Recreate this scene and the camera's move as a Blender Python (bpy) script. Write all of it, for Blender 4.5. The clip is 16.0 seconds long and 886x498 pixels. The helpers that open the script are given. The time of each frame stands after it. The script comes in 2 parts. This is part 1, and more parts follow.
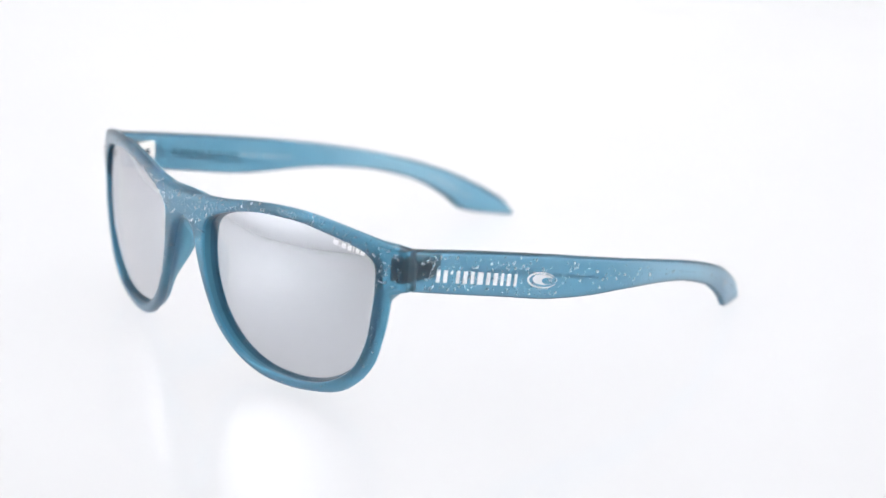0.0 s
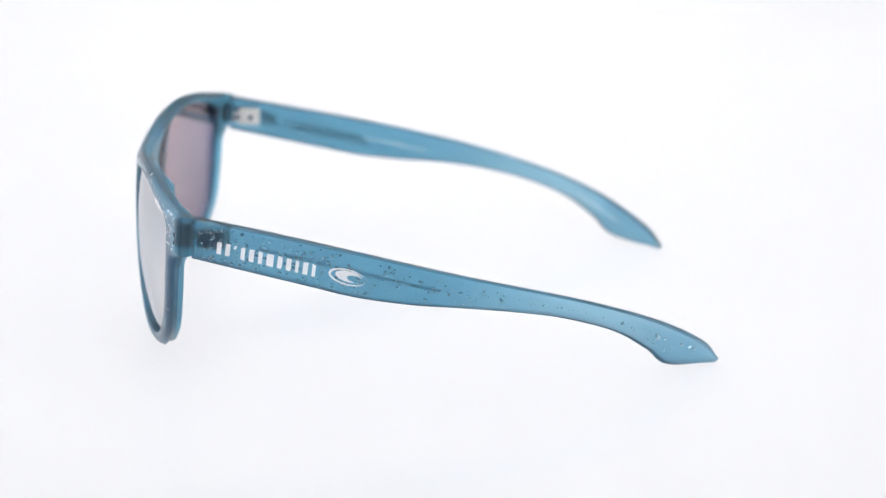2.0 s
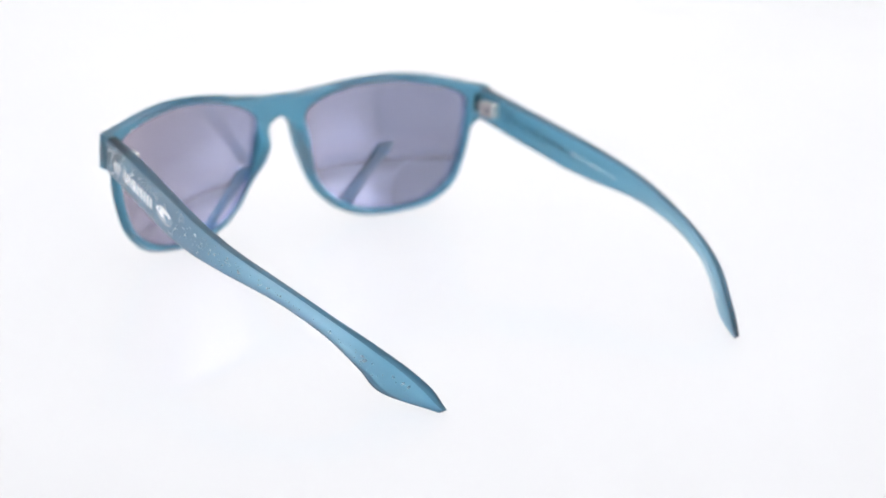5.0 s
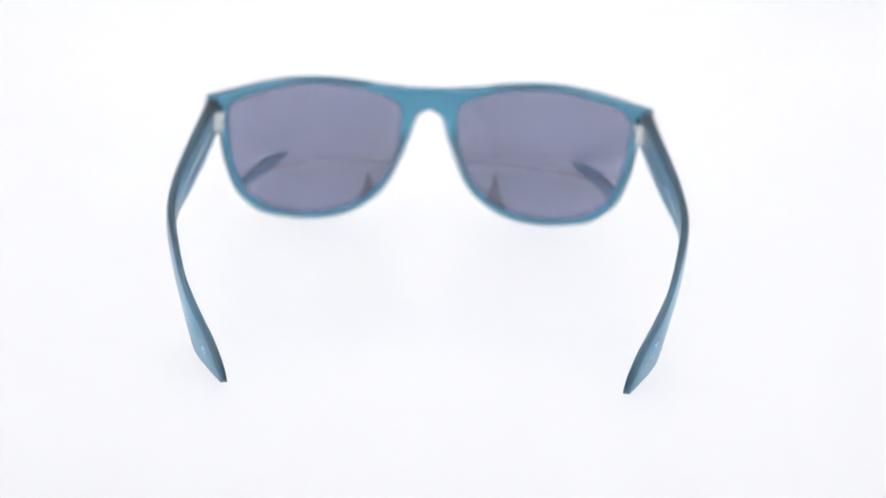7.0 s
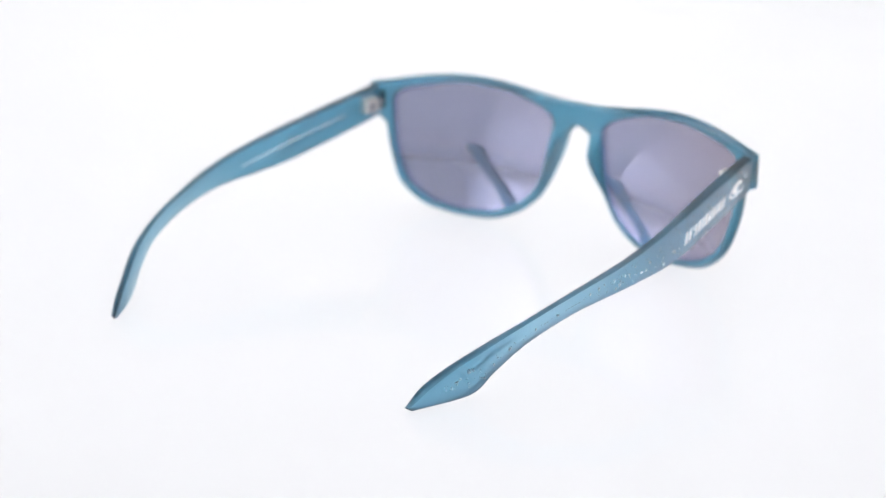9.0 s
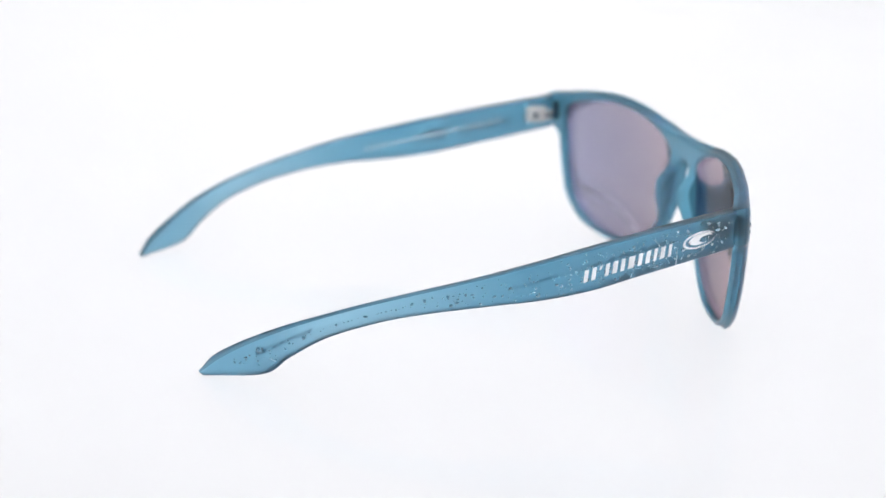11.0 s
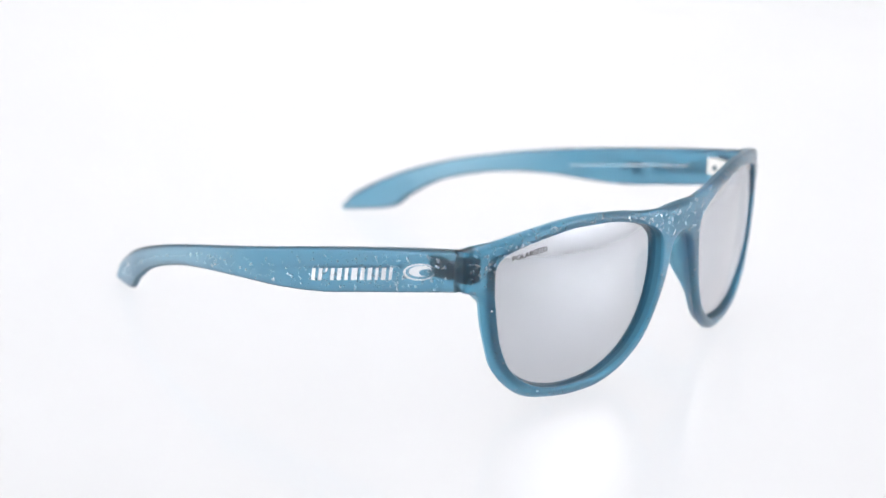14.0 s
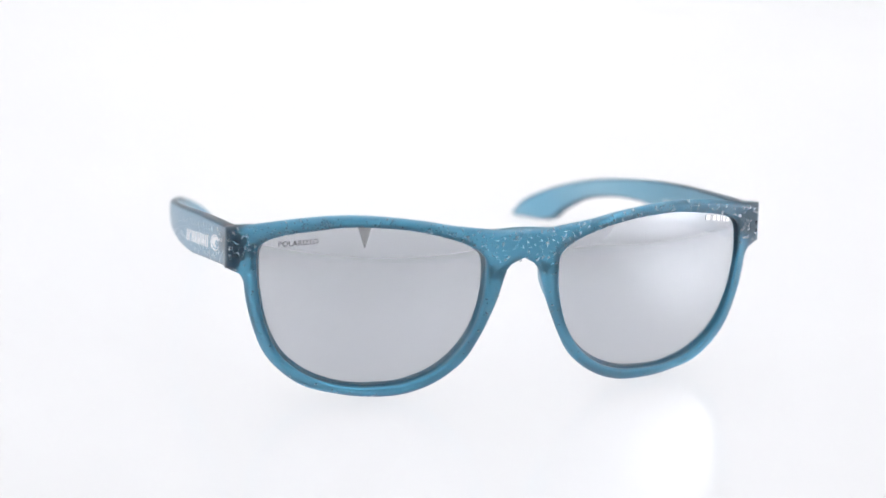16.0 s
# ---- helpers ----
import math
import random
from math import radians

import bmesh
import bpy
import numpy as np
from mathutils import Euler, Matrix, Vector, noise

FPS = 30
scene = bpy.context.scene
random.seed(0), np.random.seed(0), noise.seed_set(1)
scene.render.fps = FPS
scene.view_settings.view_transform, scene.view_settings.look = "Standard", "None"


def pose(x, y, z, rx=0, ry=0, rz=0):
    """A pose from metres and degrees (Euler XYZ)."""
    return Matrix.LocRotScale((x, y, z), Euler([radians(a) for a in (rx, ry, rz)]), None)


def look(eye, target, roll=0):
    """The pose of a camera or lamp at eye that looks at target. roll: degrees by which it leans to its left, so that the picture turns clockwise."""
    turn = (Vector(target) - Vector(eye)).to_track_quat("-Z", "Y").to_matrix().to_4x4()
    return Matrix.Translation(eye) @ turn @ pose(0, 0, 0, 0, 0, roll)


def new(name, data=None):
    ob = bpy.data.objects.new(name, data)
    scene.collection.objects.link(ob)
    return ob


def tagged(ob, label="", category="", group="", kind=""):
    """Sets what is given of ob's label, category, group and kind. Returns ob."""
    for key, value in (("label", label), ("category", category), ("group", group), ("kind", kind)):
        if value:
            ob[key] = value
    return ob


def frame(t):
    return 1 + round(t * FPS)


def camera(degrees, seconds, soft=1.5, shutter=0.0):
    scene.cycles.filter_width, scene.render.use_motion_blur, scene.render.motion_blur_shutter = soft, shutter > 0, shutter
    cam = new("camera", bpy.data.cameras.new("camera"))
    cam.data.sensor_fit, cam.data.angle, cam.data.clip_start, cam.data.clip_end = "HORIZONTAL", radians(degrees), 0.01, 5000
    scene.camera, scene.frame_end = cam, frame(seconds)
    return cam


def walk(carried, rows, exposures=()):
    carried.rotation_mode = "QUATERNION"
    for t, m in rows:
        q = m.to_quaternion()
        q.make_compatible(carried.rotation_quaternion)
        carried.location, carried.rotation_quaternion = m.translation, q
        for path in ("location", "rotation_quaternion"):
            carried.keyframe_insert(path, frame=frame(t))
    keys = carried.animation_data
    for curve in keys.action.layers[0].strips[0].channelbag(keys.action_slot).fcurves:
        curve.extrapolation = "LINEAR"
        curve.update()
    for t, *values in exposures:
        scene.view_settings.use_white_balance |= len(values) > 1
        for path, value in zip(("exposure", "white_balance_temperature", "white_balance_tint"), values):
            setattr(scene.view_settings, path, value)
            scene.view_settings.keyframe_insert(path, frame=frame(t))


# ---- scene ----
# A pair of sunglasses turns once on a white glossy sheet inside a small light tent.
cam = camera(26.36, 16.0, soft=1.5)
EYE = (0.0, -0.515, 0.1734)
AHEAD = (0.00745, 0.95528, -0.29560)
VIEW = look(EYE, [a + b for a, b in zip(EYE, AHEAD)], 2.09)
walk(cam, [(0.0, VIEW), (16.0, VIEW)])
cam.data.dof.use_dof = True
cam.data.dof.focus_distance = 0.468
cam.data.dof.aperture_fstop = 10.5

# ---- world and exposure ----
world = bpy.data.worlds.new("studio_dim")
scene.world = world
world.use_nodes = True
world.node_tree.nodes["Background"].inputs[0].default_value = (0.40, 0.40, 0.41, 1)
world.node_tree.nodes["Background"].inputs[1].default_value = 1.0
scene.view_settings.exposure = 0.0

SIDE_WATTS, TOP_WATTS, UNDER_WATTS = 4.4, 17.2, 15.6


# ---- materials ----
def material(name):
    m = bpy.data.materials.new(name)
    m.use_nodes = True
    return m, m.node_tree.nodes, m.node_tree.links, m.node_tree.nodes["Principled BSDF"]


def add(nodes, kind, **values):
    n = nodes.new(kind)
    for key, value in values.items():
        if key in n.inputs:
            n.inputs[key].default_value = value
    return n


def mathnode(nodes, links, op, a, b):
    n = nodes.new("ShaderNodeMath")
    n.operation = op
    for k, v in enumerate((a, b)):
        if isinstance(v, (int, float)):
            n.inputs[k].default_value = v
        else:
            links.new(v, n.inputs[k])
    return n.outputs[0]


def grain(m_nodes, links, bsdf, scale, low, high, bump=0.0, bump_scale=None, distance=0.0001):
    """Colour that wanders between two values, and a fine relief."""
    co = m_nodes.new("ShaderNodeTexCoord").outputs["Object"]
    n = add(m_nodes, "ShaderNodeTexNoise", Scale=scale, Detail=4.0)
    links.new(co, n.inputs["Vector"])
    mix = m_nodes.new("ShaderNodeMix")
    mix.data_type = "RGBA"
    mix.inputs[6].default_value, mix.inputs[7].default_value = (*low, 1), (*high, 1)
    links.new(n.outputs["Fac"], mix.inputs[0])
    links.new(mix.outputs[2], bsdf.inputs["Base Color"])
    if bump:
        f = add(m_nodes, "ShaderNodeTexNoise", Scale=bump_scale or scale * 8, Detail=3.0)
        links.new(co, f.inputs["Vector"])
        b = add(m_nodes, "ShaderNodeBump", Strength=bump, Distance=distance)
        links.new(f.outputs["Fac"], b.inputs["Height"])
        links.new(b.outputs["Normal"], bsdf.inputs["Normal"])
    return co, mix


def plastic(name, skinned, low, high, backlit_ends=0.0):
    """Frosted, see-through petrol-blue plastic; skinned: how strongly its matt skin hazes over when seen aslant."""
    m, nodes, links, b = material(name)
    co, mix = grain(nodes, links, b, 90, low, high, 0.25, 1800, 0.00008)
    b.inputs["Roughness"].default_value = 0.30
    b.inputs["IOR"].default_value = 1.47
    if backlit_ends:
        # light coming through the arms is put into the colour, paler towards their ends
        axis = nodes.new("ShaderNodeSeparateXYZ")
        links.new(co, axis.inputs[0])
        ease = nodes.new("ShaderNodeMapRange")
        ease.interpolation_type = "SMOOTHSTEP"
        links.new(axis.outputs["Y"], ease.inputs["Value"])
        for key, value in (("From Min", -0.005), ("From Max", 0.045), ("To Min", 0.0), ("To Max", backlit_ends)):
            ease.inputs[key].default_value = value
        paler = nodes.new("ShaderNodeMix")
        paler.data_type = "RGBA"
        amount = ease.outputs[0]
        # on skinned outer faces this painted paleness fades out again at the tip
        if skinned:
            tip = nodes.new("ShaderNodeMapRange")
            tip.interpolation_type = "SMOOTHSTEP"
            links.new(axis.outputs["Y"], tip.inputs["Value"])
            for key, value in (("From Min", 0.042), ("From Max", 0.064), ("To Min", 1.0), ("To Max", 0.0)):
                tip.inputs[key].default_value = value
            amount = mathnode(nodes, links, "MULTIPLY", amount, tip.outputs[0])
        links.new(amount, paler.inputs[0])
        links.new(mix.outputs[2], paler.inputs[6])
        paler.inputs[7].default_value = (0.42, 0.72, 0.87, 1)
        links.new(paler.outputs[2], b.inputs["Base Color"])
    b.inputs["Transmission Weight"].default_value = 0.93
    if skinned:
        # the matt skin hazes over when seen aslant
        skin = nodes.new("ShaderNodeBsdfAnisotropic")
        skin.inputs["Color"].default_value = (0.66, 0.72, 0.80, 1)
        skin.inputs["Roughness"].default_value = 0.45
        lean = add(nodes, "ShaderNodeLayerWeight", Blend=0.5)
        haze = nodes.new("ShaderNodeMixShader")
        links.new(mathnode(nodes, links, "MULTIPLY", mathnode(nodes, links, "POWER", lean.outputs["Facing"], 2.0), skinned), haze.inputs[0])
        links.new(b.outputs[0], haze.inputs[1])
        links.new(skin.outputs[0], haze.inputs[2])
        links.new(haze.outputs[0], nodes["Material Output"].inputs["Surface"])
    return m


def flake_material(name):
    """Glossy pale flakes: see-through blue when faced, silver-white when seen aslant."""
    m, nodes, links, b = material(name)
    co, mix = grain(nodes, links, b, 700, (0.045, 0.200, 0.320), (0.130, 0.360, 0.490), 0.2, 2500)
    b.inputs["Roughness"].default_value = 0.22
    b.inputs["Transmission Weight"].default_value = 0.6
    shine = add(nodes, "ShaderNodeBsdfAnisotropic", Roughness=0.16)
    shine.inputs["Color"].default_value = (0.90, 0.94, 0.98, 1)
    lean = add(nodes, "ShaderNodeLayerWeight", Blend=0.5)
    much = mathnode(nodes, links, "MULTIPLY", mathnode(nodes, links, "POWER", lean.outputs["Facing"], 1.2), 1.05)
    much = mathnode(nodes, links, "MINIMUM", mathnode(nodes, links, "ADD", much, 0.02), 0.92)
    both = nodes.new("ShaderNodeMixShader")
    links.new(much, both.inputs[0])
    links.new(b.outputs[0], both.inputs[1])
    links.new(shine.outputs[0], both.inputs[2])
    links.new(both.outputs[0], nodes["Material Output"].inputs["Surface"])
    return m


def mirror_lens(name, colour, tint, share, rough, aslant=(0.95, 0.95, 0.97), power=4.0):
    """Mirror coating over a tinted lens: mostly reflects, lets a little through."""
    m, nodes, links, b = material(name)
    gloss = nodes.new("ShaderNodeBsdfAnisotropic")
    gloss.inputs["Roughness"].default_value = rough
    lean = add(nodes, "ShaderNodeLayerWeight", Blend=0.5)
    tone = nodes.new("ShaderNodeMix")
    tone.data_type = "RGBA"
    tone.inputs[6].default_value, tone.inputs[7].default_value = (*colour, 1), (*aslant, 1)
    links.new(mathnode(nodes, links, "POWER", lean.outputs["Facing"], power), tone.inputs[0])
    links.new(tone.outputs[2], gloss.inputs["Color"])
    clear = nodes.new("ShaderNodeBsdfTransparent")
    clear.inputs["Color"].default_value = (*tint, 1)
    both = nodes.new("ShaderNodeMixShader")
    both.inputs[0].default_value = share
    links.new(clear.outputs[0], both.inputs[1])
    links.new(gloss.outputs[0], both.inputs[2])
    links.new(both.outputs[0], nodes["Material Output"].inputs["Surface"])
    return m


def plain(name, low, high, rough, metal=0.0, scale=200.0, bump=0.1):
    m, nodes, links, b = material(name)
    grain(nodes, links, b, scale, low, high, bump)
    b.inputs["Roughness"].default_value = rough
    b.inputs["Metallic"].default_value = metal
    return m


def cloth(name, passing, rough=0.9):
    """Thin white cloth: scatters light back and through."""
    m, nodes, links, b = material(name)
    grain(nodes, links, b, 30, (0.80, 0.80, 0.81), (0.84, 0.84, 0.85), 0.2 if rough > 0.5 else 0.0, 900)
    b.inputs["Roughness"].default_value = rough
    through_it = nodes.new("ShaderNodeBsdfTranslucent")
    through_it.inputs["Color"].default_value = (0.82, 0.82, 0.83, 1)
    both = nodes.new("ShaderNodeMixShader")
    both.inputs[0].default_value = passing
    links.new(b.outputs[0], both.inputs[1])
    links.new(through_it.outputs[0], both.inputs[2])
    links.new(both.outputs[0], nodes["Material Output"].inputs["Surface"])
    return m


def acrylic(name, passing, ior):
    """Opal white sheet: scatters light back and through, with a polished face."""
    m, nodes, links, b = material(name)
    m_co = nodes.new("ShaderNodeTexCoord").outputs["Object"]
    n = add(nodes, "ShaderNodeTexNoise", Scale=14.0, Detail=3.0)
    links.new(m_co, n.inputs["Vector"])
    tone = nodes.new("ShaderNodeMix")
    tone.data_type = "RGBA"
    tone.inputs[6].default_value, tone.inputs[7].default_value = (0.815, 0.815, 0.825, 1), (0.835, 0.835, 0.845, 1)
    links.new(n.outputs["Fac"], tone.inputs[0])
    back, pass_on = nodes.new("ShaderNodeBsdfDiffuse"), nodes.new("ShaderNodeBsdfTranslucent")
    for node in (back, pass_on):
        links.new(tone.outputs[2], node.inputs["Color"])
    body, face = nodes.new("ShaderNodeMixShader"), nodes.new("ShaderNodeMixShader")
    body.inputs[0].default_value = passing
    links.new(back.outputs[0], body.inputs[1])
    links.new(pass_on.outputs[0], body.inputs[2])
    gloss = add(nodes, "ShaderNodeBsdfAnisotropic", Roughness=0.04)
    gloss.inputs["Color"].default_value = (1, 1, 1, 1)
    links.new(add(nodes, "ShaderNodeFresnel", IOR=ior).outputs[0], face.inputs[0])
    links.new(body.outputs[0], face.inputs[1])
    links.new(gloss.outputs[0], face.inputs[2])
    links.new(face.outputs[0], nodes["Material Output"].inputs["Surface"])
    nodes.remove(b)
    return m


# one plastic in several tones, the light passing through it put into the colours
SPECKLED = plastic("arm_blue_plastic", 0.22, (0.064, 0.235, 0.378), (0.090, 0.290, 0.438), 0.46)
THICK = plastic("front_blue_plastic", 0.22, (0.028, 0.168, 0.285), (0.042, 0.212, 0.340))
# paler copy for inner and rear faces, with backlight painted in
BACKLIT_FROSTED = plastic("backlit_frosted_blue", 0.0, (0.150, 0.445, 0.610), (0.188, 0.510, 0.675), 0.75)
RIM_EDGE = plastic("blue_rim_edge", 0.0, (0.075, 0.295, 0.430), (0.098, 0.345, 0.490))
# darker copy of the plastic: edge-on absorption and recess shade put into the colour
SHADED_EDGE = plastic("shaded_blue_edge", 0.0, (0.026, 0.105, 0.180), (0.036, 0.135, 0.220))
FLAKE = flake_material("silver_pale_flakes")
MIRROR = mirror_lens("silver_mirror", (0.58, 0.607, 0.645), (1.0, 0.97, 0.94), 0.78, 0.03)
SMOKE = mirror_lens("violet_lens_back", (0.210, 0.238, 0.420), (0.86, 0.83, 0.76), 0.62, 0.04, (0.66, 0.46, 0.47), 1.6)
STEEL = plain("hinge_steel", (0.72, 0.71, 0.68), (0.82, 0.81, 0.78), 0.38, 0.9, 600)
DARK = plain("hinge_socket", (0.016, 0.060, 0.095), (0.024, 0.080, 0.125), 0.5, 0.0, 500)
PRINT = plain("silver_white_print", (0.75, 0.77, 0.79), (0.85, 0.86, 0.88), 0.45, 0.0, 1500)
GREY_PRINT = plain("grey_print", (0.12, 0.12, 0.125), (0.16, 0.16, 0.165), 0.5, 0.0, 1500)
LENS_PRINT = plain("bright_lens_print", (0.86, 0.87, 0.88), (0.92, 0.92, 0.93), 0.25, 1.0, 1500)
INNER_PRINT = plain("pale_blue_print", (0.70, 0.84, 0.91), (0.78, 0.90, 0.95), 0.5, 0.0, 1500)
DARK_PRINT = plain("dark_blue_print", (0.085, 0.26, 0.37), (0.10, 0.30, 0.41), 0.5, 0.0, 1500)
SHEET = acrylic("glossy_white_acrylic", 0.76, 1.40)
CLOTH = cloth("white_tent_cloth", 0.45)
CURTAIN = cloth("white_curtain_cloth", 0.04)
GROUND = plain("grey_studio_floor", (0.20, 0.20, 0.20), (0.26, 0.26, 0.25), 0.7, 0.0, 6)
HEM = plain("white_hem", (0.93, 0.93, 0.93), (0.95, 0.95, 0.95), 0.8, 0.0, 60)


# ---- mesh helpers ----
def mesh_of(name, verts, faces, materials, slots=None, smooth=True, crease=40):
    me = bpy.data.meshes.new(name)
    me.from_pydata([tuple(float(c) for c in v) for v in verts], [], faces)
    for m in materials:
        me.materials.append(m)
    if slots:
        me.polygons.foreach_set("material_index", slots)
    bm = bmesh.new()
    bm.from_mesh(me)
    bmesh.ops.remove_doubles(bm, verts=bm.verts, dist=1e-6)
    bmesh.ops.recalc_face_normals(bm, faces=bm.faces)
    for f in bm.faces:
        f.smooth = smooth
    for e in bm.edges:
        if len(e.link_faces) == 2 and e.calc_face_angle(0) > radians(crease):
            e.smooth = False
    bm.to_mesh(me)
    bm.free()
    return me


def part(name, me, parent, label=""):
    ob = new(name, me)
    ob.parent = parent
    return tagged(ob, label)


def box_mesh(name, x0, x1, y0, y1, z0, z1, mat, bevel=0.0):
    bm = bmesh.new()
    bmesh.ops.create_cube(bm, size=1)
    for v in bm.verts:
        v.co = ((x0 + x1) / 2 + v.co.x * (x1 - x0), (y0 + y1) / 2 + v.co.y * (y1 - y0), (z0 + z1) / 2 + v.co.z * (z1 - z0))
    if bevel:
        bmesh.ops.bevel(bm, geom=bm.edges[:], offset=bevel, segments=2, affect="EDGES", profile=0.5)
    me = bpy.data.meshes.new(name)
    bm.to_mesh(me)
    bm.free()
    me.materials.append(mat)
    return me


def spline(points, per, closed=False):
    """Points along a Catmull-Rom curve through the control points."""
    p = np.array(points, float)
    n = len(p)
    q = np.vstack([p[-1], p, p[0], p[1]]) if closed else np.vstack([2 * p[0] - p[1], p, 2 * p[-1] - p[-2]])
    out = []
    for i in range(n if closed else n - 1):
        a, b, c, d = q[i:i + 4]
        for u in np.arange(per) / per:
            out.append(0.5 * (2 * b + (c - a) * u + (2 * a - 5 * b + 4 * c - d) * u * u + (3 * b - a - 3 * c + d) * u ** 3))
    if not closed:
        out.append(p[-1])
    return np.array(out)


def away(points, line):
    """Distance from each point to a polyline."""
    a, b = line[:-1], line[1:]
    ab = b - a
    ap = points[:, None, :] - a[None]
    u = np.clip((ap * ab).sum(2) / np.maximum((ab * ab).sum(1), 1e-12), 0, 1)
    return np.sqrt(((ap - u[..., None] * ab) ** 2).sum(2)).min(1)


def step(a, b, v):
    u = np.clip((v - a) / (b - a), 0, 1)
    return u * u * (3 - 2 * u)


# ---- the light tent: sheet, cloth walls, diffusers ----
HALF, FRONT, BACK, ROOF = 0.42, -0.40, 0.70, 0.62


def tent():
    # glossy sheet that sweeps up behind
    xs = np.linspace(-HALF, HALF, 13)
    profile = [(FRONT, 0.0), (-0.2, 0.0), (0.2, 0.0), (0.50, 0.0)]
    profile += [(0.50 + 0.2 * math.sin(a), 0.2 - 0.2 * math.cos(a)) for a in np.linspace(0.1, math.pi / 2, 14)]
    profile += [(BACK, 0.4), (BACK, ROOF)]
    verts = [(x, y, z) for y, z in profile for x in xs]
    n = len(xs)
    faces = [(j * n + i, j * n + i + 1, (j + 1) * n + i + 1, (j + 1) * n + i) for j in range(len(profile) - 1) for i in range(n - 1)]
    opal = mesh_of("floor", verts, faces, [SHEET])
    if opal.polygons[0].normal.z < 0:
        opal.flip_normals()  # the polished face is the upper one
    sheet = new("floor", opal)
    tagged(sheet, "glossy white acrylic sheet sweeping up into a backdrop", "floor", kind="structure")
    # the cloth sides meet the sheet in a cove, added to soften their reflection
    cove = [(HALF - 0.12 + 0.12 * math.sin(a), 0.1192 - 0.12 * math.cos(a)) for a in np.linspace(0, math.pi / 2, 12)] + [(HALF, ROOF)]
    for name, side in (("wall_west", -1), ("wall_east", 1)):
        verts = [(side * x, y, z) for x, z in cove for y in (FRONT, BACK + 0.01)]
        faces = [(2 * k, 2 * k + 1, 2 * k + 3, 2 * k + 2) for k in range(len(cove) - 1)]
        wall = new(name, mesh_of(name, verts, faces, [CLOTH]))
        tagged(wall, "white translucent cloth side of a light tent", "wall", kind="structure")
    verts = [(-HALF, FRONT, ROOF), (HALF, FRONT, ROOF), (HALF, BACK + 0.01, ROOF), (-HALF, BACK + 0.01, ROOF)]
    top = new("ceiling", mesh_of("ceiling", verts, [(0, 1, 2, 3)], [CLOTH], smooth=False))
    tagged(top, "white translucent cloth roof of a light tent", "ceiling", kind="structure")


def front_curtain():
    """Cloth front of the tent with a V-shaped slit through which the camera looks."""
    tip, knee, half, mid = 0.015, (0.017, 0.072), 0.26, -0.006
    verts = [(-HALF, FRONT, 0), (mid, FRONT, 0), (HALF, FRONT, 0), (HALF, FRONT, ROOF), (half, FRONT, ROOF), (mid + knee[0], FRONT, knee[1]), (mid, FRONT, tip),
             (mid - knee[0], FRONT, knee[1]), (-half, FRONT, ROOF), (-HALF, FRONT, ROOF)]
    wall = new("wall_south", mesh_of("wall_south", verts, [(0, 1, 6, 7, 8, 9), (1, 2, 3, 4, 5, 6)], [CURTAIN], smooth=False))
    tagged(wall, "white cloth curtain with a V-shaped slit", "curtain", kind="structure")
    for s in (-1, 1):
        a, b = 0.0035, 0.0012
        strip = [(mid, FRONT + b, max(tip - 0.010, 0.001)), (mid + s * (knee[0] + a), FRONT + b, knee[1]), (s * (half + a), FRONT + b, ROOF),
                 (s * half, FRONT + b, ROOF), (mid + s * knee[0], FRONT + b, knee[1]), (mid, FRONT + b, tip)]
        hem = new("trim", mesh_of("trim", strip, [(0, 1, 4, 5), (1, 2, 3, 4)], [HEM], smooth=False))
        tagged(hem, "white hem along the slit", "hem", kind="structure")


def unseen_lamp(place, target, size, watts):
    data = bpy.data.lights.new("unseen_lamp", "AREA")
    data.shape, data.size, data.energy, data.color = "DISK", size, watts, (0.978, 0.982, 1.0)
    lamp = new("unseen_lamp", data)
    lamp.matrix_basis = look(place, target)


def studio_floor():
    base = new("ground", box_mesh("ground", -4, 4, -4, 4, -1.12, -1.02, GROUND))
    tagged(base, "plain grey studio floor below the tent", "floor", kind="structure")


tent()
front_curtain()
studio_floor()
# side lamps stand outside and shine through the cloth
for s in (-1, 1):
    unseen_lamp((s * 0.63, -0.115, 0.10), (0, -0.115, 0.10), 0.16, SIDE_WATTS)
# fills added above to whiten the sheet and below to weaken contact shadows
unseen_lamp((0, 0.20, 1.05), (0, 0.20, 0), 0.50, TOP_WATTS)
unseen_lamp((0, 0.32, -0.95), (0, 0.32, 0), 1.0, UNDER_WATTS)

# ---- the sunglasses, in millimetres; the front faces -y ----
MM, OFF = 0.001, 0.0005
CENTRE = np.array([36.0, 26.0])
LENS = spline([(63.0, 33), (62.3, 38.4), (57.6, 41.3), (48, 43.4), (41.4, 44.3), (35.5, 44.3), (29.8, 44.0), (23.4, 43.0), (15.6, 40.8), (10.3, 37.6), (9.3, 33.6),
               (9.8, 26.4), (12.0, 18.6), (16.0, 12.0), (21.4, 7.2), (28.4, 4.2), (35.5, 3.3), (43.0, 3.5), (50.6, 5.7), (57.2, 10.8), (60.9, 18.6), (62.5, 27)], 10, True)
TOP = spline([(0, 43.3), (7, 43.6), (13, 44.3), (18, 44.9), (26, 46.2), (37, 47.1), (46, 46.8), (55, 45.5), (62, 44.0), (70, 42.4)], 10)
SIDE = np.array([(70.0, 42.4), (70.1, 32.4)])
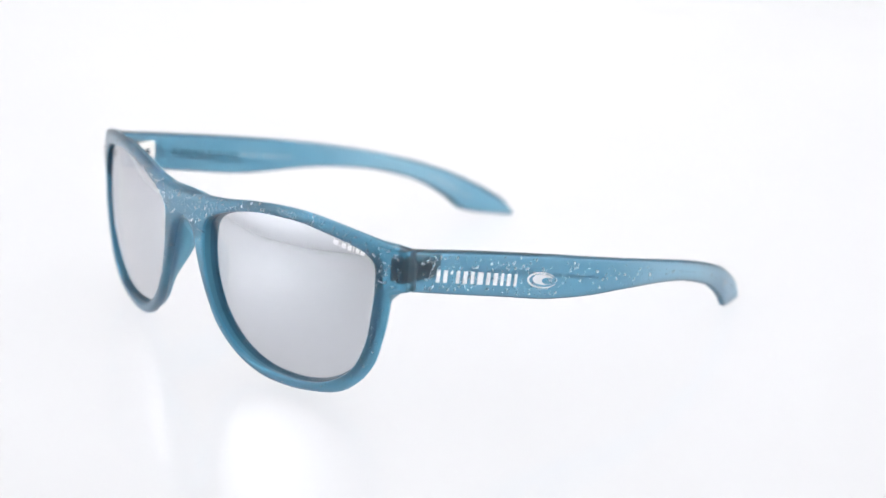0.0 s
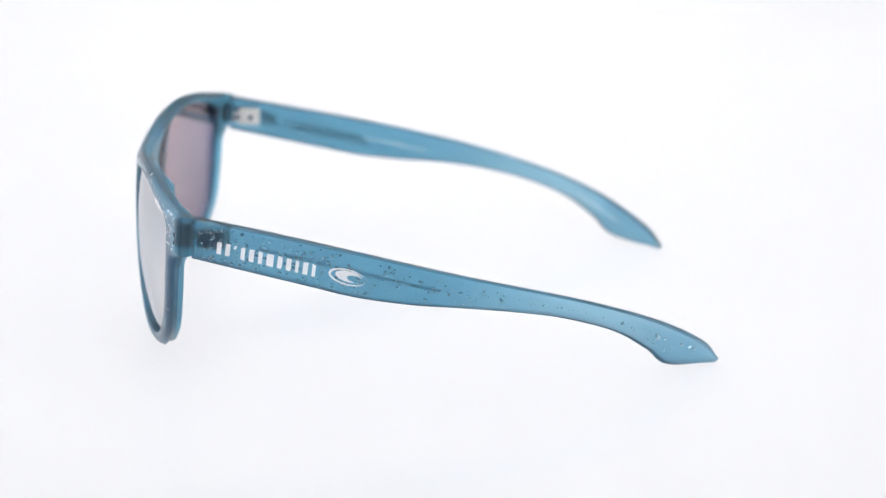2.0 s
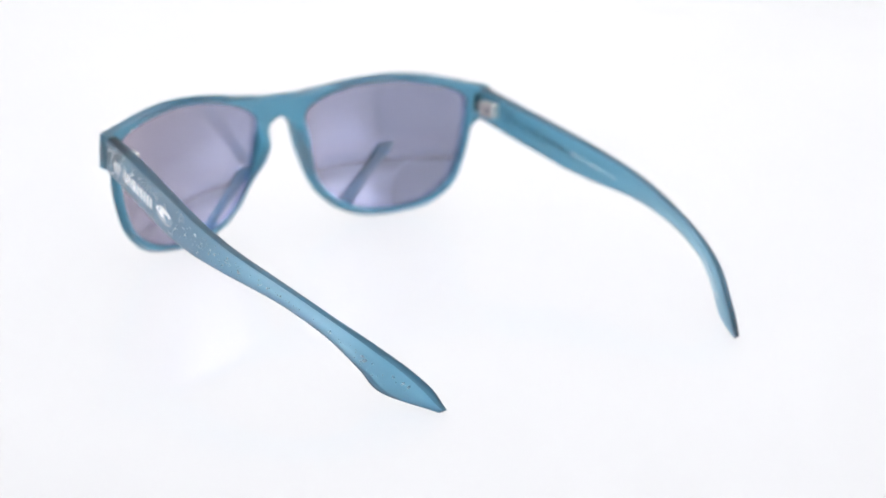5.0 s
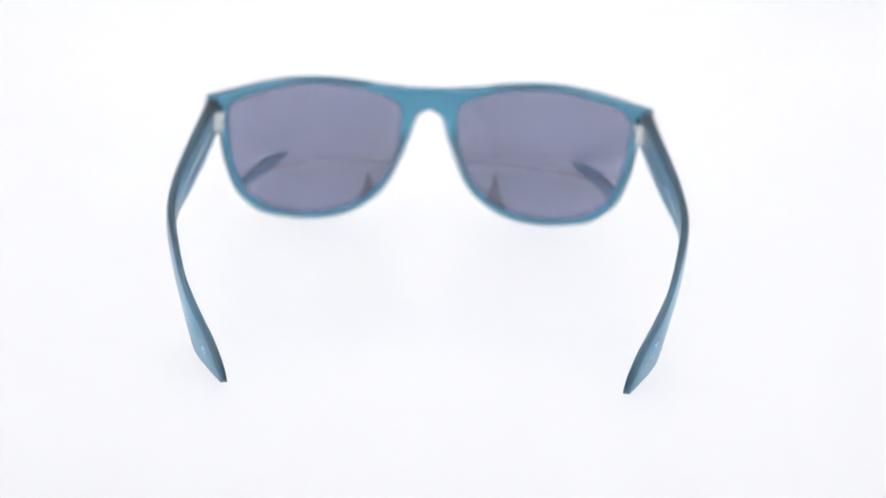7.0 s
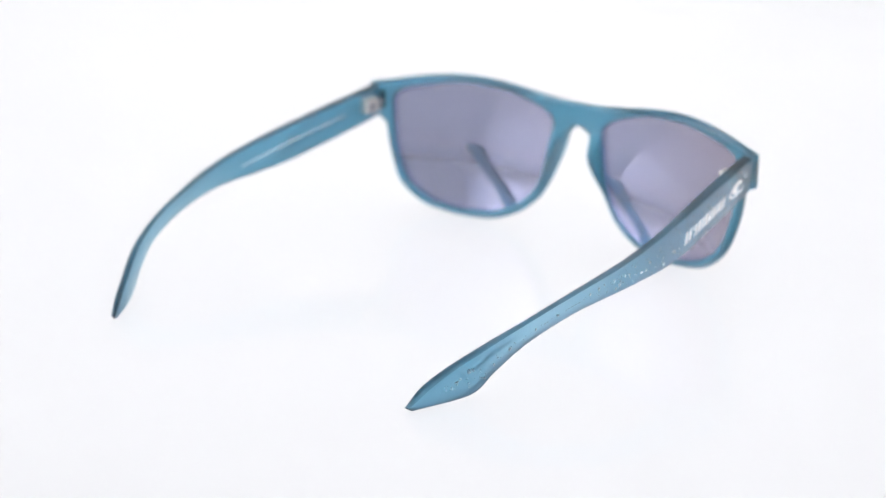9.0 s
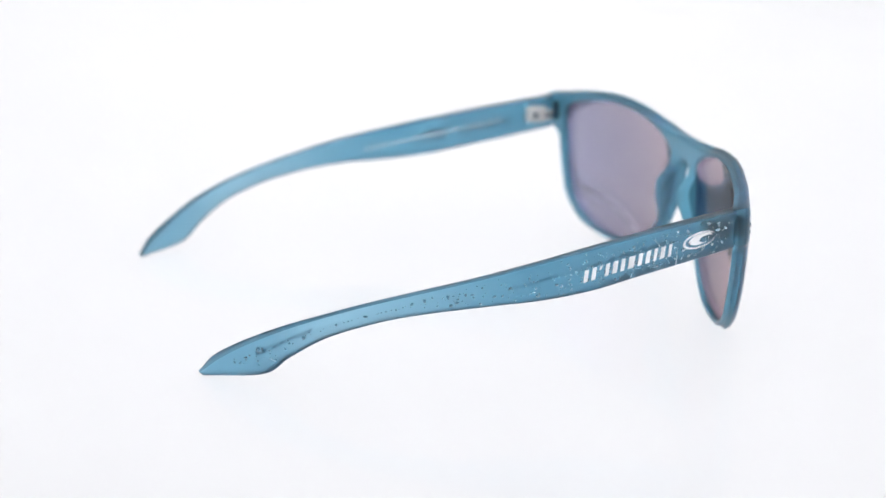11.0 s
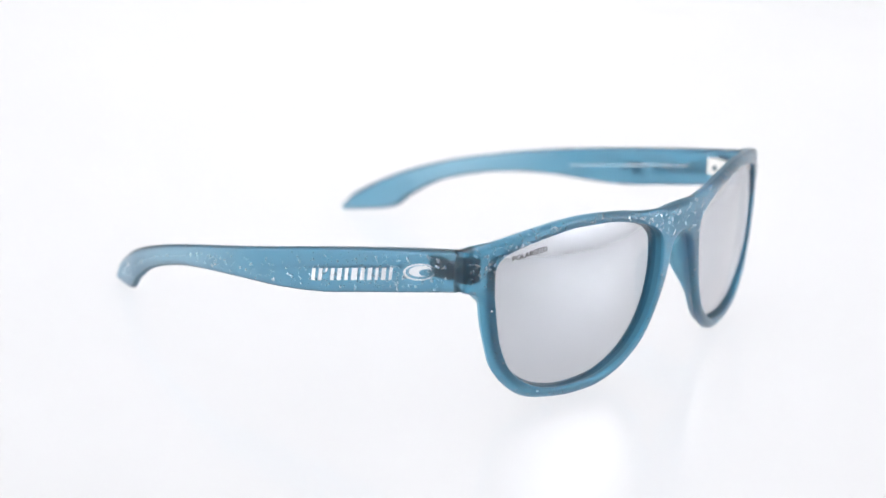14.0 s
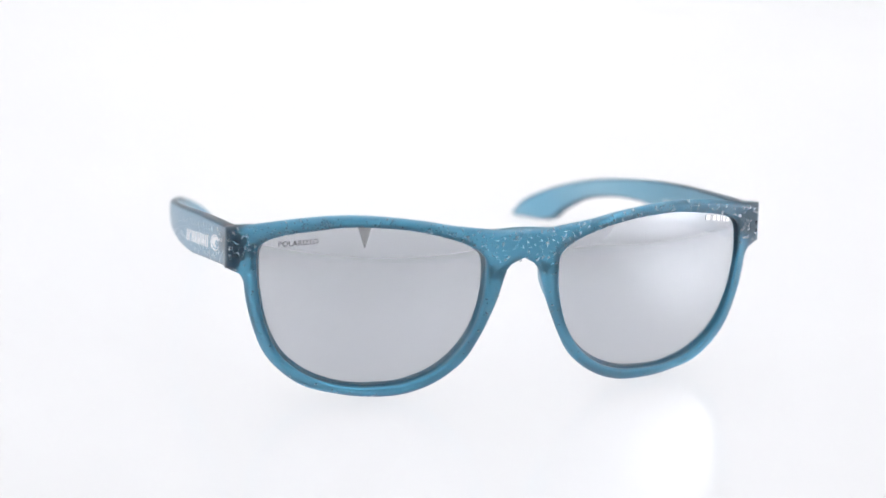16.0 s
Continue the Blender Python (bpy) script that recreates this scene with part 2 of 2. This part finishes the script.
RIM = spline([(70.1, 32.4), (67.4, 31.6), (66, 29.4), (65.5, 25.5), (64.2, 19.3), (61.4, 11.6), (57.2, 6.4), (51.4, 2.6), (43.3, 0.9), (36.6, 0.4),
              (28.4, 1.1), (20.7, 4.2), (14.1, 9.7), (10.2, 16.2), (6.6, 24.8), (4.9, 30.4), (4.0, 33.3), (2.9, 34.9), (1.5, 35.6), (0, 35.75)], 10)
EDGE = np.vstack([TOP, SIDE[1:], RIM[1:]])


def front_y(x, z):
    """The bowed front face."""
    x = np.abs(x)
    bow = np.where(x < 57, 0.0034 * x * x, 11.047 + 0.44 * (x - 57))
    return -81.4 + bow - 0.02 * z + 0.003 * (z - 25) ** 2


def polar(line, angles):
    """How far a closed line lies from CENTRE at each angle."""
    d = np.stack([np.cos(angles), np.sin(angles)], 1)
    a, b = line - CENTRE, np.roll(line, -1, 0) - CENTRE
    e = b - a
    den = d[:, 0, None] * e[None, :, 1] - d[:, 1, None] * e[None, :, 0]
    den = np.where(np.abs(den) < 1e-9, 1e-9, den)
    r = (a[None, :, 0] * e[None, :, 1] - a[None, :, 1] * e[None, :, 0]) / den
    u = (a[None, :, 0] * d[:, 1, None] - a[None, :, 1] * d[:, 0, None]) / den
    return np.where((u >= -1e-6) & (u <= 1 + 1e-6) & (r > 0), r, 1e9).min(1)


def frame_front(parent):
    corners = [np.arctan2(z - CENTRE[1], x - CENTRE[0]) for x, z in ((0, 43.3), (0, 35.75), (70, 42.4), (70.1, 32.4))]
    angles = np.sort(np.r_[np.linspace(-np.pi, np.pi, 260, endpoint=False), corners])
    ring = np.vstack([EDGE, [(0, 40)]])
    inner, outer = polar(LENS, angles), polar(ring, angles)
    s = np.array([0, 0.03, 0.07, 0.13, 0.22, 0.35, 0.5, 0.65, 0.78, 0.87, 0.93, 0.97, 1.0])
    rad = inner[:, None] + (outer - inner)[:, None] * s
    x = CENTRE[0] + rad * np.cos(angles)[:, None]
    z = CENTRE[1] + rad * np.sin(angles)[:, None]
    x[np.abs(x) < 1e-3] = 0
    flat = np.stack([x.ravel(), z.ravel()], 1)
    d_in, d_out = away(flat, np.vstack([LENS, LENS[:1]])), away(flat, EDGE)
    lift = np.zeros(len(flat))
    for d, r in ((d_in, 0.7), (d_out, 1.5)):
        c = np.clip(d, 0, r)
        lift = np.maximum(lift, r - np.sqrt(np.maximum(r * r - (r - c) ** 2, 0)))
    lift = lift.reshape(x.shape)
    thick = 4.2 + 1.0 * step(60, 69, x) * step(27, 33, z)
    thick += 5.0 * np.exp(-((x - 6.5) / 3.6) ** 2) * step(6, 16, z) * (1 - step(28, 36, z))
    yf = front_y(x, z) + lift
    yb = front_y(x, z) + thick - lift * 1.2
    # the back is slimmer than the front: its outline lies further in
    drawn = (0.9 + 0.7 * step(8, 18, z[:, -1]) - 0.6 * step(39, 43, z[:, -1])) * step(1, 9, x[:, -1]) * (1 - step(63, 66, x[:, -1]) * step(28.5, 31, z[:, -1]) * (1 - 0.6 * step(38, 42, z[:, -1])))
    drawn = drawn - 0.8 * step(39, 43, z[:, -1]) * (1 - step(1, 9, x[:, -1]))
    rad_b = (inner + 0.5)[:, None] + (outer - drawn - inner - 0.5)[:, None] * s
    xb = CENTRE[0] + rad_b * np.cos(angles)[:, None]
    zb = CENTRE[1] + rad_b * np.sin(angles)[:, None]
    xb[np.abs(xb) < 1e-3] = 0
    na, ns = x.shape
    verts, faces, slots = [], [], []
    for side in (1, -1):
        base = len(verts)
        for xx, y, zz in ((x, yf, z), (xb, yb, zb)):
            verts += [((side * a) * MM + OFF, b * MM, max(c, 0.05) * MM) for a, b, c in zip(xx.ravel(), y.ravel(), zz.ravel())]
        n = na * ns
        for i in range(na):
            j = (i + 1) % na
            for k in range(ns - 1):
                q = [base + i * ns + k, base + j * ns + k, base + j * ns + k + 1, base + i * ns + k + 1]
                faces.append(q)
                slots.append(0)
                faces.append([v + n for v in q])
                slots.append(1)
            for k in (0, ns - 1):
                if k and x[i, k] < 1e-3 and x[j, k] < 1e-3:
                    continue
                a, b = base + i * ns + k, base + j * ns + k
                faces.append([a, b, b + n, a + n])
                # inner rim walls get the darker copy, as painted recess shade
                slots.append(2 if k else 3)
    return part("frame_front", mesh_of("frame_front", verts, faces, [THICK, BACKLIT_FROSTED, RIM_EDGE, SHADED_EDGE], slots), parent, "frosted blue plastic front with pale flakes")


def lens_y(x, z):
    """Each lens is a dome of its own, bowed more strongly than the frame; its middle stands nearly flush with the rim."""
    return -77.75 + 0.0060 * x * x - 0.207 * np.abs(x) - 0.0383 * z + 0.00557 * (z - 25) ** 2


def lens(parent, side):
    angles = np.linspace(-np.pi, np.pi, 144, endpoint=False)
    r = polar(LENS, angles) + 0.5
    s = np.linspace(0, 1, 27)[1:]
    verts, faces, slots = [], [], []
    for deep in (1.0, 2.2):
        base = len(verts)
        pts = [CENTRE] + [CENTRE + k * r[i] * np.array([math.cos(a), math.sin(a)]) for k in s for i, a in enumerate(angles)]
        for px, pz in pts:
            verts.append((side * px * MM + OFF, (lens_y(px, pz) + deep) * MM, pz * MM))
        n = len(angles)
        slot = 0 if deep < 2 else 1
        for i in range(n):
            j = (i + 1) % n
            faces.append([base, base + 1 + i, base + 1 + j])
            slots.append(slot)
            for k in range(len(s) - 1):
                a = base + 1 + k * n
                faces.append([a + i, a + n + i, a + n + j, a + j])
                slots.append(slot)
    n, per = len(angles), len(verts) // 2
    last = 1 + (len(s) - 1) * n
    for i in range(n):
        j = (i + 1) % n
        faces.append([last + i, last + j, per + last + j, per + last + i])
        slots.append(1)
    return part("lens", mesh_of("lens", verts, faces, [MIRROR, SMOKE], slots), parent, "silver mirrored lens, violet behind")


# side arms: upper and lower edge in (y, z), the plan in (y, x)
ARM_TOP = spline([(-61.0, 41.8), (-46, 39.3), (-32, 36.8), (-18, 34.2), (-4, 31.4), (10, 28.5), (24.6, 25.2), (40.5, 21), (54, 16.2), (63, 11.7), (70.9, 6.5), (75.4, 1.5)], 8)
ARM_LOW = spline([(-61.0, 31.6), (-46.4, 28.5), (-32.8, 25.7), (-21, 23.3), (-8, 21.9), (6, 21.2), (19, 19.9), (32, 17.5), (45, 13.2), (54, 7.4), (60, 2.4), (73.6, 0.15)], 8)
PLAN = np.array([(-61, 69.6), (-45, 70.6), (-30, 71.6), (-16, 72.5), (-4, 73.0), (8, 72.8), (18, 71.6), (30, 69.2), (41, 66.6), (50, 63.9), (58, 60.8), (66, 56.4), (76, 51.2)])
FINE = spline(PLAN, 8)


def arm_x(y):
    return np.interp(y, FINE[:, 0], FINE[:, 1])


def arm_thick(y):
    return 4.0 - 1.4 * step(-55, 0, y) + 0.9 * step(44, 60, y)


def temple(parent, side):
    m = 28
    phi = np.arange(m) / m * 2 * np.pi
    ca, sa = np.cos(phi), np.sin(phi)
    boxy = lambda e: (np.sign(ca) * np.abs(ca) ** (2 / e), np.sign(sa) * np.abs(sa) ** (2 / e))
    u0 = boxy(6)[0]
    verts, faces, slots = [], [], []
    n = len(ARM_TOP)
    for i in range(n):
        t, b = ARM_TOP[i], ARM_LOW[i]
        mid, half = (t + b) / 2, (t - b) / 2
        # flat near the hinge, pillowed towards the rounded tip
        u, w = boxy(6 - 3.9 * float(step(-15, 40, mid[0])))
        end = max(0.0, (i - (n - 8)) / 8)
        shrink = math.sqrt(max(1 - end * end, 0.04))
        for k in range(m):
            y, z = mid + half * w[k] * (0.45 + 0.55 * shrink)
            th = float(arm_thick(y)) * shrink
            verts.append((side * (float(arm_x(y)) - float(arm_thick(y)) / 2 + u[k] * th / 2) * MM + OFF, y * MM, max(z, 0.1) * MM))
    for i in range(n - 1):
        for k in range(m):
            l = (k + 1) % m
            faces.append([i * m + k, i * m + l, (i + 1) * m + l, (i + 1) * m + k])
            # upper and lower edges get the darker copy with its painted shade
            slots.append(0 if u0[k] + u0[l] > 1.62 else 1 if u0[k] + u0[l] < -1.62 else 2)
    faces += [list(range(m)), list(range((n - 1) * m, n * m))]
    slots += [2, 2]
    return part("temple", mesh_of("temple", verts, faces, [SPECKLED, BACKLIT_FROSTED, SHADED_EDGE], slots, crease=75), parent, "frosted blue plastic side arm with pale flakes")


def flake_shape(rng, size):
    """Outline of one flake, an uneven blob, and its low dome, in its own plane."""
    n = rng.choice((6, 7, 8))
    long, turn_by = rng.uniform(1.0, 1.7), rng.uniform(0, math.pi)
    out = []
    for k in range(n):
        a = 2 * math.pi * k / n
        r = size * rng.uniform(0.7, 1.15)
        u, v = r * long * math.cos(a), r * math.sin(a)
        out.append((u * math.cos(turn_by) - v * math.sin(turn_by), u * math.sin(turn_by) + v * math.cos(turn_by)))
    return out


def flakes_mesh(places, put, rng):
    """Low domes at the given places; put(a, b, height) sets a point on the surface."""
    verts, faces = [], []
    for a, b, size in places:
        k, line = len(verts), flake_shape(rng, size)
        n, high = len(line), 0.025 + 0.05 * size
        verts += [put(a + u, b + v, -0.05) for u, v in line]
        verts += [put(a + 0.72 * u, b + 0.72 * v, high * 0.8) for u, v in line]
        verts.append(put(a, b, high))
        for i in range(n):
            j = (i + 1) % n
            faces += [[k + i, k + j, k + n + j, k + n + i], [k + n + i, k + n + j, k + 2 * n]]
    return mesh_of("speckle", verts, faces, [FLAKE], crease=180)


def arm_flakes(arm, side):
    rng = random.Random(20 + side)
    places = []
    while len(places) < 460:
        # dense beside the hinge, few along the thin stretch, some again at the tip
        y = rng.uniform(-59, 68)
        if rng.random() > 1.0 - 0.62 * float(step(-38, 0, y)) - 0.26 * float(step(5, 30, y)) + 0.12 * float(step(46, 56, y)):
            continue
        top, low = (float(np.interp(y, line[:, 0], line[:, 1])) for line in (ARM_TOP, ARM_LOW))
        edge = 0.9 + 2.2 * float(step(0, 40, y))
        z = rng.uniform(low + edge, top - edge)
        places.append((y, z, min(0.11 + rng.expovariate(1 / 0.13), 0.55)))

    def put(y, z, high):
        top, low = (float(np.interp(y, line[:, 0], line[:, 1])) for line in (ARM_TOP, ARM_LOW))
        e = 6 - 3.9 * float(step(-15, 40, y))
        w = min(abs((z - (top + low) / 2) / max((top - low) / 2, 0.1)), 0.999)
        bulge = (1 - w ** e) ** (1 / e)
        th = float(arm_thick(y))
        return (side * (float(arm_x(y)) - th / 2 + bulge * th / 2 + high) * MM + OFF, y * MM, z * MM)

    tagged(part("speckle", flakes_mesh(places, put, rng), arm), "small silver-pale flakes in the plastic", kind="stuff")


def front_flakes(front):
    rng = random.Random(9)
    loop = np.vstack([LENS, LENS[:1]])
    outline = np.vstack([EDGE, [(0, 40)]])
    places = []
    while len(places) < 800:
        x, z = rng.uniform(0.2, 69.4), rng.uniform(0.8, 46.8)
        ang = np.array([math.atan2(z - CENTRE[1], x - CENTRE[0])])
        r = math.hypot(x - CENTRE[0], z - CENTRE[1])
        if not polar(LENS, ang)[0] + 0.35 < r < polar(outline, ang)[0] - 0.35:
            continue
        # most on the brow, the bridge and the outer corners
        if rng.random() > 0.15 + 0.85 * float(step(30, 41, z)):
            continue
        places.append((rng.choice((-1, 1)) * x, z, min(0.10 + rng.expovariate(1 / 0.12), 0.42)))

    def put(x, z, high):
        p = np.array([(abs(x), z)])
        lift = 0.0
        for line, r in ((loop, 0.7), (EDGE, 1.5)):
            c = min(float(away(p, line)[0]), r)
            lift = max(lift, r - math.sqrt(max(r * r - (r - c) ** 2, 0)))
        return (x * MM + OFF, (float(front_y(np.array(x), z)) + lift - high) * MM, z * MM)

    tagged(part("speckle", flakes_mesh(places, put, rng), front), "small silver-pale flakes in the plastic", kind="stuff")


def print_on_arm(parent, side, name, polygons, mat, label="", inside=False):
    """Thin printed shapes, polygons of (y, z), that follow the outer or inner face of a side arm."""
    verts, faces = [], []
    for poly in polygons:
        k, n = len(verts), len(poly)
        for lift in (-0.15, 0.10):
            for y, z in poly:
                x = float(arm_x(y)) + lift if not inside else float(arm_x(y)) - float(arm_thick(y)) - lift
                verts.append((side * x * MM + OFF, y * MM, z * MM))
        faces.append([k + n + i for i in range(n)])
        faces += [[k + i, k + (i + 1) % n, k + n + (i + 1) % n, k + n + i] for i in range(n)]
    return part(name, mesh_of(name, verts, faces, [mat], smooth=False), parent, label)


def lettering(start, width, height, widths, gap, lean=0.22):
    """Plain slanted bars in a row, in (along, up)."""
    total = sum(widths) + gap * (len(widths) - 1)
    f, out, a = width / total, [], start
    for wd in widths:
        w = wd * f
        out.append([(a, 0), (a + w, 0), (a + w + lean * height * 0.5, height), (a + lean * height * 0.5, height)])
        a += w + gap * f
    return out


def crescent(c, rx, ry, hollow=True):
    """A wave-like crescent inside an ellipse, as plain shapes."""
    a = np.linspace(0.5, 2 * np.pi - 0.35, 30)
    outer = [(c + rx * math.cos(t), ry * math.sin(t)) for t in a]
    inner = [(c + 0.06 * rx + rx * 0.93 * math.cos(t), ry * 0.84 * math.sin(t)) for t in a]
    ring = [[outer[i], outer[i + 1], inner[i + 1], inner[i]] for i in range(len(a) - 1)]
    b = np.linspace(0.6, 2 * np.pi - 0.9, 24)
    o2 = [(c + 0.10 * rx + 0.74 * rx * math.cos(t), 0.1 * ry + 0.66 * ry * math.sin(t)) for t in b]
    i2 = [(c + 0.42 * rx + 0.44 * rx * math.cos(t), -0.05 * ry + 0.42 * ry * math.sin(t)) for t in b]
    return ring + [[o2[i], o2[i + 1], i2[i + 1], i2[i]] for i in range(len(b) - 1)]


WORD = (1.35, 0.3, 1.25, 1.1, 0.42, 1.0, 1.0)
STROKES = (0.55, 0.55, 0.3, 0.5, 0.62, 0.5, 0.85, 0.55, 0.6, 0.42, 0.6, 0.42)


def arm_print(parent, side):
    if side > 0:
        place = lambda a, v: (-55.0 + a, 33.4 - 0.205 * a + v)
    else:
        place = lambda a, v: (-18.4 - a, 25.9 + 0.215 * a + v)
    # plain slanted strokes stand for the word
    bars = lettering(0, 24.2, 3.1, STROKES, 0.50)
    bars[2] = [(x, 2.2 + 0.28 * z) for x, z in bars[2]]
    print_on_arm(parent, side, "brand_print", [[place(*q) for q in b] for b in bars], PRINT, "silver-white printed bars")
    print_on_arm(parent, side, "emblem_print", [[place(a, v + 1.9) for a, v in q] for q in crescent(32.2, 4.6, 2.1)], PRINT, "silver-white crescent emblem")
    # small unreadable lines inside
    rng = random.Random(3 + side)
    along = lambda a, v: (-44.0 + a, 33.6 - 0.2 * a + v)
    rows, a = [], 0.0
    while a < 24:
        w = rng.uniform(0.5, 1.2)
        rows.append([along(a, 0.2), along(a + w, 0.2), along(a + w, 0.95), along(a, 0.95)])
        a += w + (0.45 if rng.random() < 0.75 else 1.2)
    print_on_arm(parent, side, "inner_print", rows, DARK_PRINT if side < 0 else INNER_PRINT, "small unreadable printed line", True)
    rows = []
    while a < 44:
        w = rng.uniform(0.4, 1.0)
        rows.append([along(a, 0.2), along(a + w, 0.2), along(a + w, 0.85), along(a, 0.85)])
        a += w + (0.40 if rng.random() < 0.75 else 1.0)
    print_on_arm(parent, side, "inner_print", rows, INNER_PRINT, "small unreadable pale printed line", True)
    if side > 0:
        return
    # a pale line on the inside of one ear tip
    rows, a = [], 49.0
    while a < 61:
        w = rng.uniform(0.5, 1.1)
        mid = lambda q: float((np.interp(q, ARM_TOP[:, 0], ARM_TOP[:, 1]) + np.interp(q, ARM_LOW[:, 0], ARM_LOW[:, 1])) / 2)
        rows.append([(a, mid(a) - 0.4), (a + w, mid(a + w) - 0.4), (a + w, mid(a + w) + 0.4), (a, mid(a) + 0.4)])
        a += w + (0.6 if rng.random() < 0.7 else 1.4)
    print_on_arm(parent, side, "tip_print", rows, INNER_PRINT, "small unreadable pale printed line", True)


def hinge(parent, side):
    def block(name, x0, x1, y0, y1, z0, z1, mat, owner, label=""):
        a, b = sorted((side * x0 * MM + OFF, side * x1 * MM + OFF))
        return part(name, box_mesh(name, a, b, y0 * MM, y1 * MM, z0 * MM, z1 * MM, mat, 0.0003), owner, label)
    h = block("hinge", 63.6, 66.6, -58.2, -51.8, 33.6, 38.6, STEEL, parent, "small satin steel hinge")
    for z in (34.8, 35.9, 37.0):
        block("knuckle", 63.4, 64.6, -60.2, -57.6, z - 0.4, z + 0.4, STEEL if z != 35.9 else DARK, h)
    block("screw_head", 63.3, 63.9, -55.2, -53.8, 35.2, 36.6, DARK, h, "small dark screw head")
    block("hinge_socket", 66.8, 68.7, -59.8, -54.0, 34.4, 38.8, DARK, parent, "dark hinge socket inside the plastic")
    block("hinge_socket", 64.8, 68.9, -64.0, -61.2, 34.2, 40.0, DARK, parent, "dark hinge socket inside the plastic")
    for z in (35.6, 37.6):
        block("hinge_pin", 68.0, 69.1, -65.6, -64.3, z - 0.6, z + 0.6, DARK, parent, "dark pin inside the plastic")


def lens_word(parent, side, text, mat, size, x_start, z_start, slope):
    """Small word on the outer upper corner of a lens."""
    cu = bpy.data.curves.new("word", "FONT")
    cu.body, cu.size = text, size
    tmp = bpy.data.objects.new("word", cu)
    me = bpy.data.meshes.new_from_object(tmp)
    for v in me.vertices:
        x, z = x_start + v.co.x, z_start + slope * v.co.x + v.co.y
        v.co = (x * MM + OFF, (lens_y(x, z) + 1.0 - 0.16) * MM, z * MM)
    me.materials.clear()
    me.materials.append(mat)
    bpy.data.objects.remove(tmp)
    return part("lens_print", me, parent, "small grey word on the lens")


def lens_bars(parent, mat):
    verts, faces = [], []
    for poly in lettering(0, 8.0, 1.25, WORD, 0.2):
        k = len(verts)
        for a, v in poly:
            x, z = 51.5 + a, 41.0 - 0.22 * a + v
            verts.append((x * MM + OFF, (lens_y(x, z) + 1.0 - 0.16) * MM, z * MM))
        faces.append([k, k + 1, k + 2, k + 3])
    return part("lens_print", mesh_of("lens_print", verts, faces, [mat], smooth=False), parent, "small white printed bars on the lens")


glasses = new("sunglasses")
tagged(glasses, "frosted blue plastic sunglasses with silver mirrored lenses on a white sheet", "sunglasses")
front = frame_front(glasses)
front_flakes(front)
left_lens, right_lens = lens(glasses, -1), lens(glasses, 1)
for side in (1, -1):
    arm = temple(glasses, side)
    arm_flakes(arm, side)
    arm_print(arm, side)
    hinge(glasses, side)
lens_word(left_lens, -1, "POLARIZED", GREY_PRINT, 1.75, -58.2, 38.6, 0.17)
lens_bars(right_lens, LENS_PRINT)


# ---- what moves ----
def motions():
    turn = lambda t: -51.262 - 18.3084 * t + 0.00619 * (t - 8) ** 2
    walk(glasses, [(k / 2, pose(0, 0, 0, 0, 0, turn(k / 2))) for k in range(33)])


motions()
